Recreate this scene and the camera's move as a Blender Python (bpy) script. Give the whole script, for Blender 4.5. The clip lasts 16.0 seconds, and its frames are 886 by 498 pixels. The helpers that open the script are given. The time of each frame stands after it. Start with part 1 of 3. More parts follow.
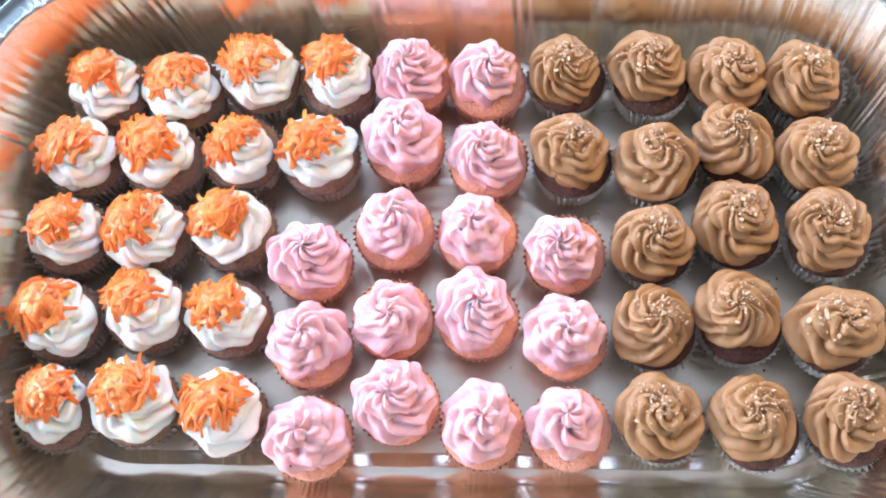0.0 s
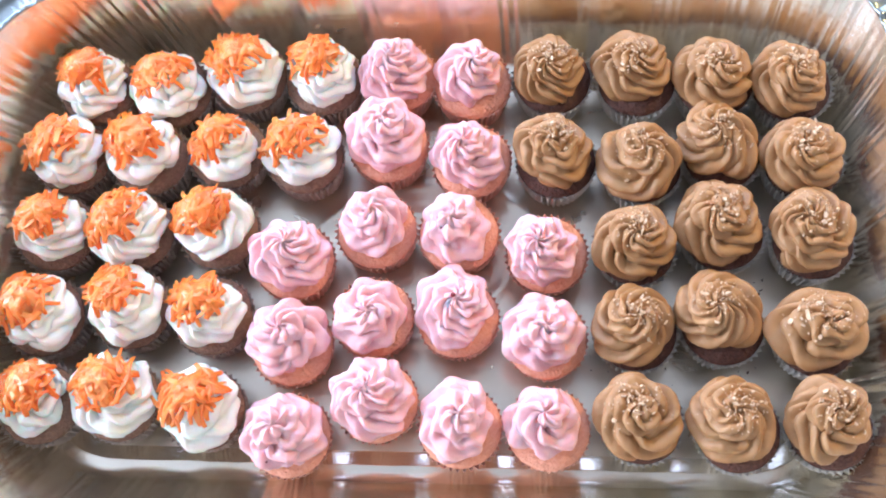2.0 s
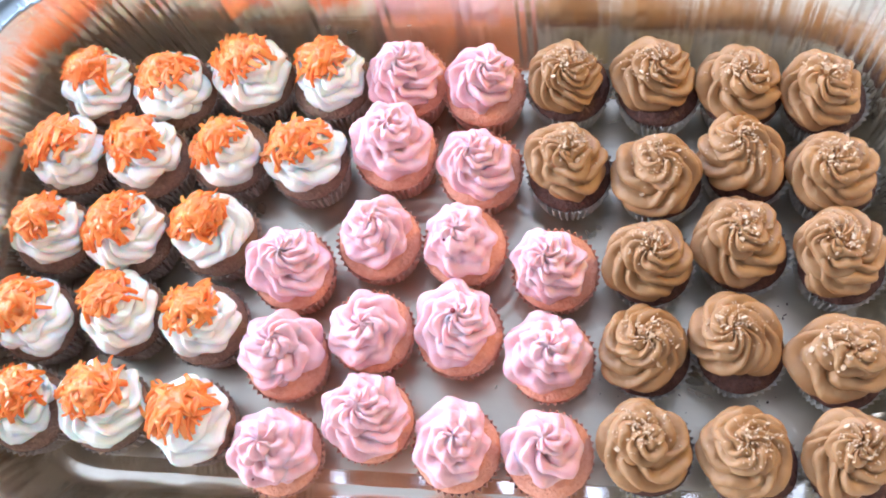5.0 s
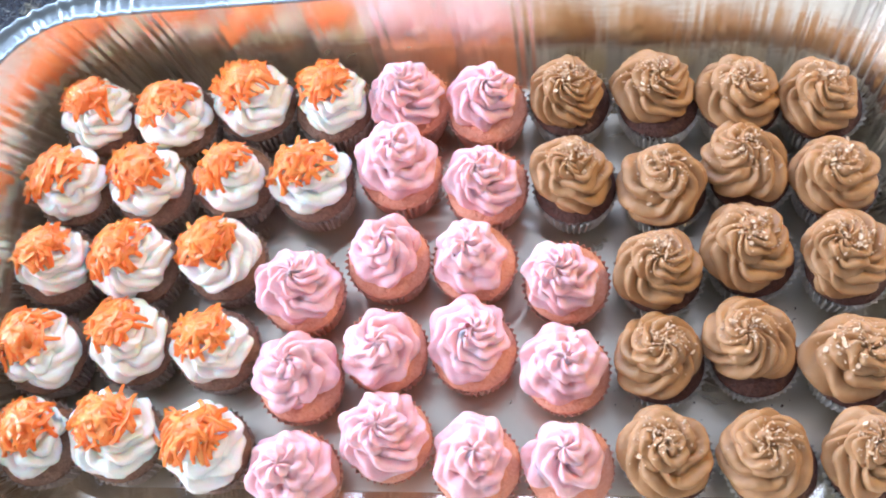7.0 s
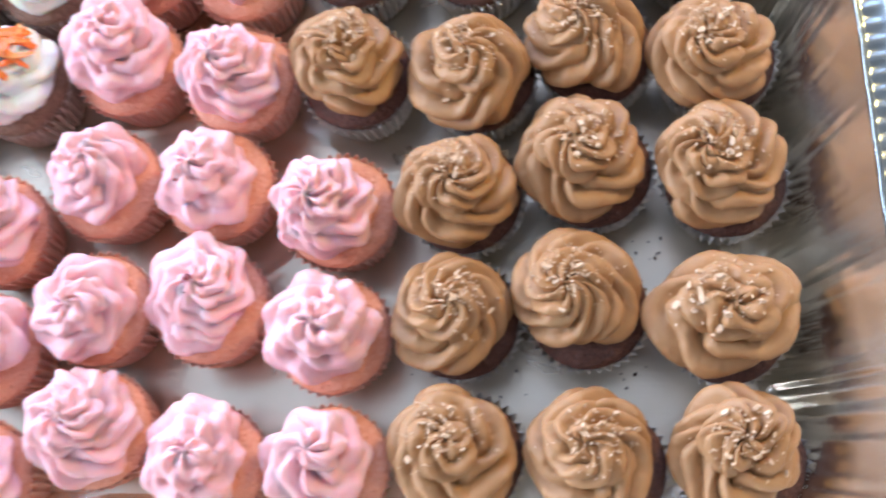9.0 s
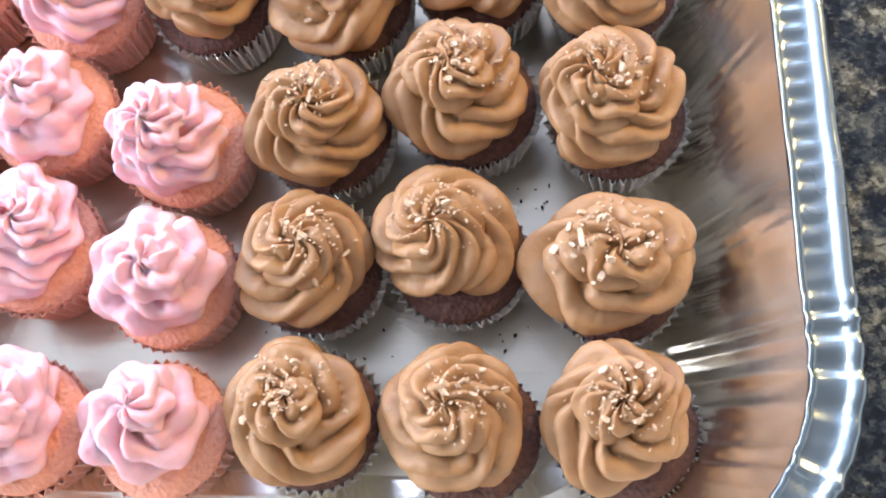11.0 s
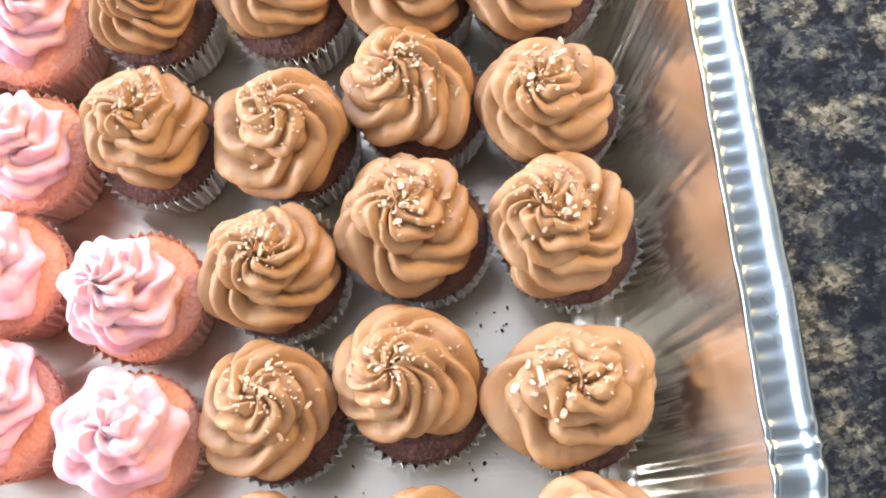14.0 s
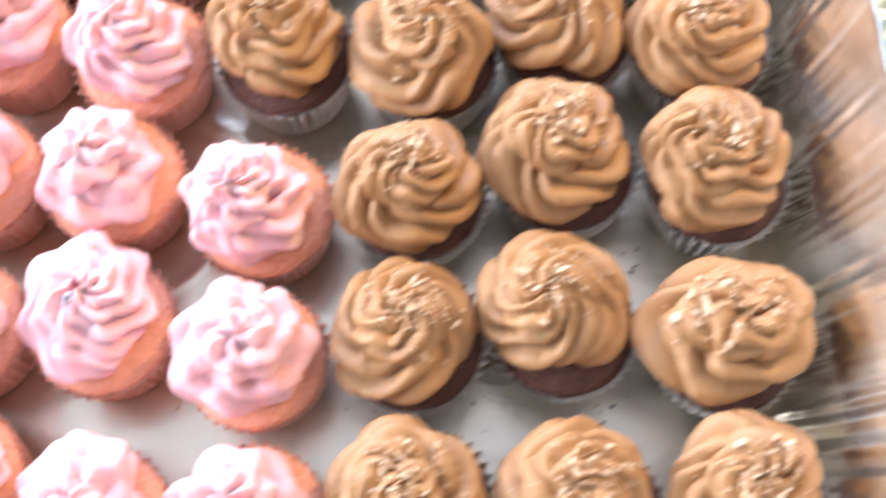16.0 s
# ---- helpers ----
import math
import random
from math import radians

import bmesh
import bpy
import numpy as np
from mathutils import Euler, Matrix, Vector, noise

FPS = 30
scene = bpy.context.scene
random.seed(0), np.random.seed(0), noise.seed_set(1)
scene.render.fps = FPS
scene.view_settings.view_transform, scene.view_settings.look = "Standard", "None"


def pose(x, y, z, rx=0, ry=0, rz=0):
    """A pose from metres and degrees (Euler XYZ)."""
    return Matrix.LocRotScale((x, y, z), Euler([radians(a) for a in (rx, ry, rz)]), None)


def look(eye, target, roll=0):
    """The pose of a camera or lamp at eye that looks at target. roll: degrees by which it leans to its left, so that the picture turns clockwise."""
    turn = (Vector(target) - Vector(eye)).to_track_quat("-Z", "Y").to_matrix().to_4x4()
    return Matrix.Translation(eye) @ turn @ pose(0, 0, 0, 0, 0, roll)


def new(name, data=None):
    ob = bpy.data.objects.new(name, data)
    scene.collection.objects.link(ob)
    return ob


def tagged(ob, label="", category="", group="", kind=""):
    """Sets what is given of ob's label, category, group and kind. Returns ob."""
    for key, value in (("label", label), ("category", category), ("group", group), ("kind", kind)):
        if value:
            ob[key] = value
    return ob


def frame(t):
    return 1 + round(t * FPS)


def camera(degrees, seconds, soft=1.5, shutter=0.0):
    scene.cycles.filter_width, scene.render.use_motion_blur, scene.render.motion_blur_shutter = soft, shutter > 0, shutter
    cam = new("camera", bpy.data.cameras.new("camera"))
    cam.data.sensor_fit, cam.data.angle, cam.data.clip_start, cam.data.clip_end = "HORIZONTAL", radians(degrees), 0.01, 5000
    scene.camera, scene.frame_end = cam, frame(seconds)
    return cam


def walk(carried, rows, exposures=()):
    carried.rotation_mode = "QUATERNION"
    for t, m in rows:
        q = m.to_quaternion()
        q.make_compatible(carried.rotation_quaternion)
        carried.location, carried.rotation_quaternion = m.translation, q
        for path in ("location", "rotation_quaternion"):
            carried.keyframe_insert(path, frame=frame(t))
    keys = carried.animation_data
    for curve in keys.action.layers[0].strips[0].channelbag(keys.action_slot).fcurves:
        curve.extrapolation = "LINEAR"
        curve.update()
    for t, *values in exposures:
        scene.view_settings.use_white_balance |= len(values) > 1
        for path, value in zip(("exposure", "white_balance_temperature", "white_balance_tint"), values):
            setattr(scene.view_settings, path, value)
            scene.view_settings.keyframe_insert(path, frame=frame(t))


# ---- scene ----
cam = camera(42.0, 16.0, soft=1.9, shutter=0.6)
PATH = [
    (0, (0.0176, 0.0784, 0.6418), (0.0020, 0.2519, 0.0677), -4.50),
    (0.5, (0.0102, 0.0711, 0.6439), (-0.0013, 0.2497, 0.0712), -2.98),
    (1, (0.0204, 0.0663, 0.6433), (0.0035, 0.2486, 0.0719), -4.63),
    (1.5, (0.0311, 0.0649, 0.6409), (0.0086, 0.2490, 0.0703), -6.29),
    (2, (0.0465, 0.0703, 0.6379), (0.0134, 0.2511, 0.0667), -9.09),
    (2.5, (0.0584, 0.0779, 0.6340), (0.0162, 0.2595, 0.0637), -10.90),
    (3, (0.0647, 0.0900, 0.6272), (0.0163, 0.2647, 0.0553), -13.07),
    (3.5, (0.0698, 0.0993, 0.6200), (0.0147, 0.2702, 0.0475), -15.21),
    (6, (0.0818, 0.0655, 0.6082), (0.0086, 0.2645, 0.0469), -16.76),
    (6.5, (0.0715, 0.0599, 0.6085), (0.0061, 0.2660, 0.0488), -15.23),
    (7, (0.0567, 0.0680, 0.6074), (0.0045, 0.2734, 0.0461), -13.40),
    (7.5, (0.0590, 0.0714, 0.5997), (0.0137, 0.2727, 0.0363), -12.72),
    (8, (0.0831, 0.0881, 0.5719), (0.0321, 0.2777, 0.0049), -15.70),
    (8.5, (0.1251, 0.1208, 0.5059), (0.0533, 0.2899, -0.0652), -23.50),
    (9, (0.1705, 0.1429, 0.4452), (0.0856, 0.2852, -0.1315), -30.50),
    (9.5, (0.1811, 0.1564, 0.4277), (0.1028, 0.2968, -0.1503), -31.78),
    (10, (0.1629, 0.1398, 0.4107), (0.1030, 0.2692, -0.1721), -24.78),
    (10.2, (0.1720, 0.1271, 0.4036), (0.1135, 0.2684, -0.1766), -21.52),
    (12.3, (0.2128, 0.1489, 0.3796), (0.1332, 0.3068, -0.1937), -25.31),
    (12.5, (0.2166, 0.1547, 0.3787), (0.1402, 0.3055, -0.1970), -26.02),
    (13, (0.2166, 0.1760, 0.3911), (0.1430, 0.3296, -0.1842), -25.50),
    (13.5, (0.2185, 0.1888, 0.3939), (0.1555, 0.3355, -0.1845), -24.39),
    (14, (0.2047, 0.1660, 0.3971), (0.1527, 0.3296, -0.1778), -20.79),
    (14.5, (0.2131, 0.1607, 0.3995), (0.1598, 0.3360, -0.1718), -19.81),
    (15, (0.2158, 0.1697, 0.3891), (0.1479, 0.3263, -0.1861), -23.62),
    (15.5, (0.1923, 0.1632, 0.3893), (0.1327, 0.3234, -0.1858), -20.28),
    (15.8, (0.1698, 0.1539, 0.3839), (0.1290, 0.3220, -0.1900), -13.90),
    (16, (0.1307, 0.1378, 0.3746), (0.1226, 0.3195, -0.1972), -2.81),
]
EXPOSURES = [(0.0, -0.10, 6350, 10), (8.2, -0.10, 6350, 10), (9.0, -0.20, 6350, 10), (10.2, -0.10, 6350, 10), (12.3, 0.34, 6750, 10), (14.5, 0.46, 6900, 10), (15.5, 0.46, 6900, 10), (16.0, 0.36, 6900, 12)]
walk(cam, [(t, look(eye, target, roll)) for t, eye, target, roll in PATH], EXPOSURES)

# ---- world and lamps ----
world = bpy.data.worlds.new("sky")
scene.world = world
world.use_nodes = True
wn = world.node_tree.nodes
sky = wn.new("ShaderNodeTexSky")
sky.sky_type = "NISHITA"
sky.sun_disc = False
sky.sun_elevation, sky.sun_rotation = radians(40), radians(150)
world.node_tree.links.new(sky.outputs[0], wn["Background"].inputs[0])
wn["Background"].inputs[1].default_value = 0.12

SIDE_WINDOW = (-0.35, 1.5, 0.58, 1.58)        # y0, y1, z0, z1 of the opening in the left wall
WINDOW = (-1.75, 0.55, 0.34, 1.45)          # x0, x1, z0, z1 of the opening in the far wall
ROOM = (-2.4, 2.4, -1.9, 1.75, -0.92, 1.65)  # x0, x1, y0, y1, z0, z1


def area_lamp(name, m, sx, sy, watts, colour):
    data = bpy.data.lights.new(name, "AREA")
    data.shape, data.size, data.size_y = "RECTANGLE", sx, sy
    data.energy, data.color = watts, colour
    ob = new(name, data)
    ob.matrix_world = m
    return ob


area_lamp("window_daylight", pose((WINDOW[0] + WINDOW[1]) / 2, ROOM[3] + 0.03, (WINDOW[2] + WINDOW[3]) / 2, -90, 0, 0),
          WINDOW[1] - WINDOW[0] - 0.1, WINDOW[3] - WINDOW[2] - 0.1, 68.0, (0.53, 0.65, 1.0))
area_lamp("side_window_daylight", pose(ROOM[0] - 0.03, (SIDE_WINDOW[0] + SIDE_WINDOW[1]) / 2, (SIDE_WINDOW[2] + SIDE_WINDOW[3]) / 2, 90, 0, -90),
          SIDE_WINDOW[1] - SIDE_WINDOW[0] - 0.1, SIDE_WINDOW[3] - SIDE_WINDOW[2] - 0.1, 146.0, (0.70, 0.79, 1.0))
PENDANT = (0.82, 0.92, 0.72)                 # the bulb of the lamp over the island's end
area_lamp("pendant_bulb", pose(PENDANT[0], PENDANT[1], PENDANT[2] - 0.01), 0.15, 0.15, 13.2, (1.0, 0.69, 0.27))

# ---- materials ----


class Nodes:
    """A small builder for node materials."""

    def __init__(self, name):
        self.mat = bpy.data.materials.new(name)
        self.mat.use_nodes = True
        self.tree = self.mat.node_tree
        self.bsdf = self.tree.nodes["Principled BSDF"]

    def add(self, kind, **values):
        n = self.tree.nodes.new("ShaderNode" + kind)
        for key, value in values.items():
            if key in n.inputs:
                n.inputs[key].default_value = value
        return n

    def link(self, a, b):
        self.tree.links.new(a, b)

    def set(self, **values):
        for key, value in values.items():
            self.bsdf.inputs[key.replace("_", " ")].default_value = value

    def coords(self, scale=(1, 1, 1)):
        c = self.add("TexCoord")
        m = self.add("Mapping")
        m.inputs["Scale"].default_value = scale
        self.link(c.outputs["Object"], m.inputs[0])
        return m.outputs[0]

    def noise(self, vec, scale, detail=4.0, rough=0.55, distort=0.0):
        n = self.add("TexNoise", Scale=scale, Detail=detail, Roughness=rough, Distortion=distort)
        self.link(vec, n.inputs["Vector"])
        return n.outputs["Fac"]

    def ramp(self, fac, stops):
        r = self.add("ValToRGB")
        el = r.color_ramp.elements
        while len(el) < len(stops):
            el.new(0.5)
        for e, (p, c) in zip(el, stops):
            e.position, e.color = p, (*c, 1) if len(c) == 3 else c
        self.link(fac, r.inputs[0])
        return r.outputs[0]

    def mix(self, fac, a, b, blend="MIX"):
        m = self.tree.nodes.new("ShaderNodeMix")
        m.data_type, m.blend_type = "RGBA", blend
        for i, v in ((0, fac), (6, a), (7, b)):
            if hasattr(v, "is_output"):
                self.link(v, m.inputs[i])
            else:
                m.inputs[i].default_value = v if i == 0 else (*v, 1)
        return m.outputs[2]

    def bump(self, height, distance, strength=1.0, prior=None):
        b = self.add("Bump", Strength=strength, Distance=distance)
        self.link(height, b.inputs["Height"])
        if prior is not None:
            self.link(prior, b.inputs["Normal"])
        return b.outputs[0]

    def colour(self, c):
        self.link(c, self.bsdf.inputs["Base Color"])

    def normal(self, n):
        self.link(n, self.bsdf.inputs["Normal"])

    def rough(self, fac, lo, hi):
        m = self.add("MapRange")
        m.inputs["To Min"].default_value, m.inputs["To Max"].default_value = lo, hi
        self.link(fac, m.inputs[0])
        self.link(m.outputs[0], self.bsdf.inputs["Roughness"])


def frosting_material(name, base, pale, gloss, scatter):
    n = Nodes(name)
    v = n.coords()
    rnd = n.add("ObjectInfo").outputs["Random"]
    wide = n.noise(v, 90, 3)
    fine = n.noise(v, 900, 5, 0.65)
    c = n.mix(n.ramp(wide, [(0.35, (0, 0, 0)), (0.7, (1, 1, 1))]), base, pale)
    c = n.mix(0.12, c, n.ramp(rnd, [(0.0, base), (1.0, pale)]))
    n.colour(c)
    n.rough(fine, gloss - 0.08, gloss + 0.14)
    n.set(Subsurface_Weight=scatter, Subsurface_Scale=0.0021, Subsurface_Radius=(1.0, 0.6, 0.45), Specular_IOR_Level=0.45)
    b = n.bump(fine, 0.00035, 0.5)
    n.normal(n.bump(n.noise(v, 320, 3, 0.5), 0.0008, 0.45, b))
    return n.mat


def cake_material(name, dark, light):
    n = Nodes(name)
    v = n.coords()
    crumb = n.add("TexVoronoi", Scale=620.0)
    n.link(v, crumb.inputs["Vector"])
    fine = n.noise(v, 500, 6, 0.7)
    c = n.mix(n.ramp(fine, [(0.3, (0, 0, 0)), (0.72, (1, 1, 1))]), dark, light)
    n.colour(c)
    n.set(Roughness=0.62, Specular_IOR_Level=0.4)
    b = n.bump(crumb.outputs["Distance"], 0.0009, 0.7)
    n.normal(n.bump(fine, 0.001, 0.6, b))
    return n.mat


def liner_material(name, paper, stain, metal, rough):
    n = Nodes(name)
    v = n.coords()
    wide = n.noise(v, 140, 4, 0.6)
    c = n.mix(n.ramp(wide, [(0.32, (0, 0, 0)), (0.7, (1, 1, 1))]), stain, paper)
    n.colour(c)
    n.rough(n.noise(v, 700, 3), rough - 0.1, rough + 0.12)
    n.set(Metallic=metal, Specular_IOR_Level=0.5)
    n.normal(n.bump(n.noise(v, 900, 3), 0.0003, 0.35))
    return n.mat


def foil_material(name, smooth, dull, wave, light):
    n = Nodes(name)
    v = n.coords()
    streak = n.noise(n.coords((1.0, 14.0, 14.0)), 22, 4, 0.6)
    blot = n.noise(v, 16, 4, 0.6, 0.6)
    n.colour(n.mix(n.ramp(blot, [(0.3, (0, 0, 0)), (0.7, (1, 1, 1))]), light[0], light[1]))
    n.rough(blot, smooth, dull)
    n.set(Metallic=1.0)
    b = n.bump(streak, 0.0006, 0.2)
    n.normal(n.bump(n.noise(v, 42, 5, 0.6, 0.8), wave, 0.16, b))
    return n.mat


def granite_material():
    n = Nodes("dark_granite")
    v = n.coords()
    warp = n.noise(v, 62, 8, 0.72)
    mid = n.noise(v, 170, 6, 0.72)
    big = n.noise(v, 26, 6, 0.72)
    cell = n.add("TexVoronoi", Scale=420.0, Randomness=1.0)
    n.link(n.mix(0.008, v, n.add("TexNoise", Scale=300.0).outputs["Color"], "ADD"), cell.inputs["Vector"])
    shade = n.mix(0.17, warp, cell.outputs["Color"])
    base = n.ramp(shade, [(0.40, (0.002, 0.003, 0.006)), (0.47, (0.008, 0.011, 0.020)), (0.525, (0.026, 0.034, 0.042)), (0.58, (0.075, 0.085, 0.082)), (0.66, (0.15, 0.155, 0.13))])
    tone = n.mix(0.3, mid, cell.outputs["Color"])
    beige = n.ramp(tone, [(0.34, (0.015, 0.013, 0.010)), (0.46, (0.085, 0.085, 0.062)), (0.55, (0.23, 0.225, 0.165)), (0.68, (0.42, 0.40, 0.32))])
    c = n.mix(n.ramp(big, [(0.51, (0, 0, 0)), (0.57, (0.9, 0.9, 0.9))]), base, beige)
    n.colour(c)
    n.rough(mid, 0.07, 0.14)
    n.normal(n.bump(mid, 0.0004, 0.06))
    return n.mat


def plain_material(name, a, b, rough, scale=6.0, metal=0.0, bump=0.0008):
    n = Nodes(name)
    v = n.coords()
    wide = n.noise(v, scale, 5)
    n.colour(n.mix(wide, a, b))
    n.set(Roughness=rough, Metallic=metal)
    n.normal(n.bump(n.noise(v, scale * 40, 4), bump, 0.3))
    return n.mat


def carrot_material():
    n = Nodes("grated_carrot")
    v = n.coords()
    rnd = n.add("ObjectInfo").outputs["Random"]
    c = n.ramp(rnd, [(0.0, (1.0, 0.185, 0.025)), (0.45, (1.0, 0.22, 0.035)), (0.8, (1.0, 0.265, 0.055)), (1.0, (1.0, 0.36, 0.11))])
    c = n.mix(n.ramp(n.noise(v, 500, 3), [(0.45, (0, 0, 0)), (0.75, (0.3, 0.3, 0.3))]), c, (1.0, 0.27, 0.07))
    n.colour(c)
    n.set(Roughness=0.28, Subsurface_Weight=0.5, Subsurface_Scale=0.0012, Subsurface_Radius=(1.0, 0.4, 0.1))
    n.normal(n.bump(n.noise(n.coords((1, 1, 1)), 1400, 3), 0.0003, 0.4))
    return n.mat


MAT = {
    "white": frosting_material("cream_cheese_frosting", (0.84, 0.83, 0.75), (0.88, 0.87, 0.81), 0.45, 1.0),
    "pink": frosting_material("strawberry_frosting", (0.83, 0.465, 0.475), (0.88, 0.565, 0.59), 0.52, 0.9),
    "choc": frosting_material("chocolate_frosting", (0.395, 0.207, 0.088), (0.46, 0.249, 0.108), 0.47, 0.3),
    "carrot_cake": cake_material("carrot_cake_crumb", (0.19, 0.10, 0.065), (0.36, 0.20, 0.13)),
    "pink_cake": cake_material("strawberry_cake_crumb", (0.80, 0.31, 0.19), (0.90, 0.45, 0.31)),
    "choc_cake": cake_material("chocolate_cake_crumb", (0.06, 0.024, 0.017), (0.15, 0.06, 0.04)),
    "carrot_liner": liner_material("brown_stained_paper", (0.68, 0.59, 0.52), (0.44, 0.34, 0.27), 0.0, 0.5),
    "pink_liner": liner_material("pink_stained_paper", (0.90, 0.58, 0.46), (0.86, 0.44, 0.32), 0.0, 0.5),
    "choc_liner": liner_material("silvery_paper", (0.80, 0.78, 0.73), (0.60, 0.56, 0.50), 0.3, 0.38),
    "carrot": carrot_material(),
    "flake": plain_material("toasted_flake", (0.58, 0.35, 0.19), (0.86, 0.68, 0.47), 0.3, 300.0),
    "crumb": plain_material("dark_crumb", (0.03, 0.015, 0.01), (0.08, 0.035, 0.02), 0.7, 300.0),
    "spot": plain_material("berry_speck", (0.20, 0.02, 0.03), (0.30, 0.04, 0.05), 0.35, 300.0),
    "foil": foil_material("dull_aluminium_foil", 0.20, 0.40, 0.0020, ((0.70, 0.65, 0.54), (0.80, 0.76, 0.66))),
    # same aluminium, coloured dark blue-grey to paint in the rim's dim teal reflection
    "rim_foil": foil_material("foil_dimmed_reflection", 0.20, 0.33, 0.0010, ((0.27, 0.33, 0.35), (0.36, 0.42, 0.44))),
    "bright_foil": foil_material("bright_aluminium_foil", 0.17, 0.32, 0.0016, ((0.82, 0.76, 0.63), (0.92, 0.87, 0.76))),
    "granite": granite_material(),
    "wall": plain_material("wall_paint", (0.78, 0.75, 0.71), (0.83, 0.80, 0.76), 0.6, 1.2),
    "cream_wall": plain_material("cream_paint", (0.76, 0.74, 0.66), (0.81, 0.79, 0.71), 0.6, 1.2),
    "ceiling": plain_material("ceiling_paint", (0.48, 0.48, 0.46), (0.52, 0.52, 0.50), 0.7, 1.2),
    "floor": plain_material("oak_floor", (0.24, 0.13, 0.07), (0.34, 0.20, 0.11), 0.4, 2.5),
    "cabinet": plain_material("cabinet_wood", (0.20, 0.10, 0.05), (0.27, 0.15, 0.08), 0.4, 5.0),
    "trim": plain_material("white_trim", (0.78, 0.78, 0.76), (0.82, 0.82, 0.80), 0.35, 3.0),
}
glow = Nodes("lamp_glass")
glow.set(Emission_Color=(1.0, 0.82, 0.62, 1), Emission_Strength=6.0)
MAT["glow"] = glow.mat

# ---- mesh helpers ----


def finish(bm, name, material, smooth=True):
    me = bpy.data.meshes.new(name)
    bm.to_mesh(me)
    bm.free()
    me.materials.append(material)
    if smooth:
        me.polygons.foreach_set("use_smooth", [True] * len(me.polygons))
    return me


def raw_mesh(name, verts, faces, material, smooth=True):
    me = bpy.data.meshes.new(name)
    me.from_pydata([tuple(map(float, v)) for v in verts], [], faces)
    me.materials.append(material)
    if smooth:
        me.polygons.foreach_set("use_smooth", [True] * len(me.polygons))
    return me


def part(name, me, parent, label="", kind="", m=None):
    ob = new(name, me)
    ob.parent = parent
    if m is not None:
        ob.matrix_basis = m
    return tagged(ob, label, kind=kind)


def box(bm, x0, x1, y0, y1, z0, z1):
    r = bmesh.ops.create_cube(bm, size=1.0)
    bmesh.ops.transform(bm, verts=r["verts"], matrix=Matrix.LocRotScale(((x0 + x1) / 2, (y0 + y1) / 2, (z0 + z1) / 2), None, (x1 - x0, y1 - y0, z1 - z0)))


def box_mesh(name, material, *boxes, bevel=0.0):
    bm = bmesh.new()
    for b in boxes:
        box(bm, *b)
    if bevel:
        bmesh.ops.bevel(bm, geom=bm.edges[:], offset=bevel, segments=2, affect="EDGES")
    return finish(bm, name, material, smooth=False)


def strip_faces(nv, nu):
    """Quads of a grid of nv rings with nu points each, closed round."""
    return [(j * nu + i, j * nu + (i + 1) % nu, (j + 1) * nu + (i + 1) % nu, (j + 1) * nu + i) for j in range(nv - 1) for i in range(nu)]


# ---- room ----
X0, X1, Y0, Y1, Z0, Z1 = ROOM
W = 0.12
wx0, wx1, wz0, wz1 = WINDOW
sy0, sy1, sz0, sz1 = SIDE_WINDOW
tagged(new("floor", box_mesh("floor", MAT["floor"], (X0, X1, Y0, Y1, Z0 - 0.05, Z0))), "brown wooden kitchen floor", "floor", kind="structure")
tagged(new("ceiling", box_mesh("ceiling", MAT["ceiling"], (X0 - W, X1 + W, Y0 - W, Y1 + W, Z1, Z1 + 0.1))), "plain grey ceiling", "ceiling", kind="structure")
tagged(new("wall_south", box_mesh("wall_south", MAT["cream_wall"], (X0 - W, X1 + W, Y0 - W, Y0, Z0 - 0.05, Z1))), "plain cream painted wall", "wall", kind="structure")
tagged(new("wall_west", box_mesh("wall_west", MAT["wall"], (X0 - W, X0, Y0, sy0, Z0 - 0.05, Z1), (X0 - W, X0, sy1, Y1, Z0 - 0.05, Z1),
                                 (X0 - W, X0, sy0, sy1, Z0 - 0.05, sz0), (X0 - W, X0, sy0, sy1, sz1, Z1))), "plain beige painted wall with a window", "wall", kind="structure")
tagged(new("wall_east", box_mesh("wall_east", MAT["wall"], (X1, X1 + W, Y0, Y1, Z0 - 0.05, Z1))), "plain beige painted wall", "wall", kind="structure")
tagged(new("wall_north", box_mesh("wall_north", MAT["wall"], (X0 - W, wx0, Y1, Y1 + W, Z0 - 0.05, Z1), (wx1, X1 + W, Y1, Y1 + W, Z0 - 0.05, Z1),
                                  (wx0, wx1, Y1, Y1 + W, Z0 - 0.05, wz0), (wx0, wx1, Y1, Y1 + W, wz1, Z1))), "plain beige painted wall with a window", "wall", kind="structure")
window = tagged(new("window_1"), "white framed kitchen window letting in daylight", "window", kind="structure")
part("window_frame", box_mesh("window_frame", MAT["trim"], (wx0, wx0 + 0.05, Y1 - 0.01, Y1 + 0.02, wz0, wz1), (wx1 - 0.05, wx1, Y1 - 0.01, Y1 + 0.02, wz0, wz1),
                              (wx0 + 0.05, wx1 - 0.05, Y1 - 0.01, Y1 + 0.02, wz0, wz0 + 0.05), (wx0 + 0.05, wx1 - 0.05, Y1 - 0.01, Y1 + 0.02, wz1 - 0.05, wz1)), window)
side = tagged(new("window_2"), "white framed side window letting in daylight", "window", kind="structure")
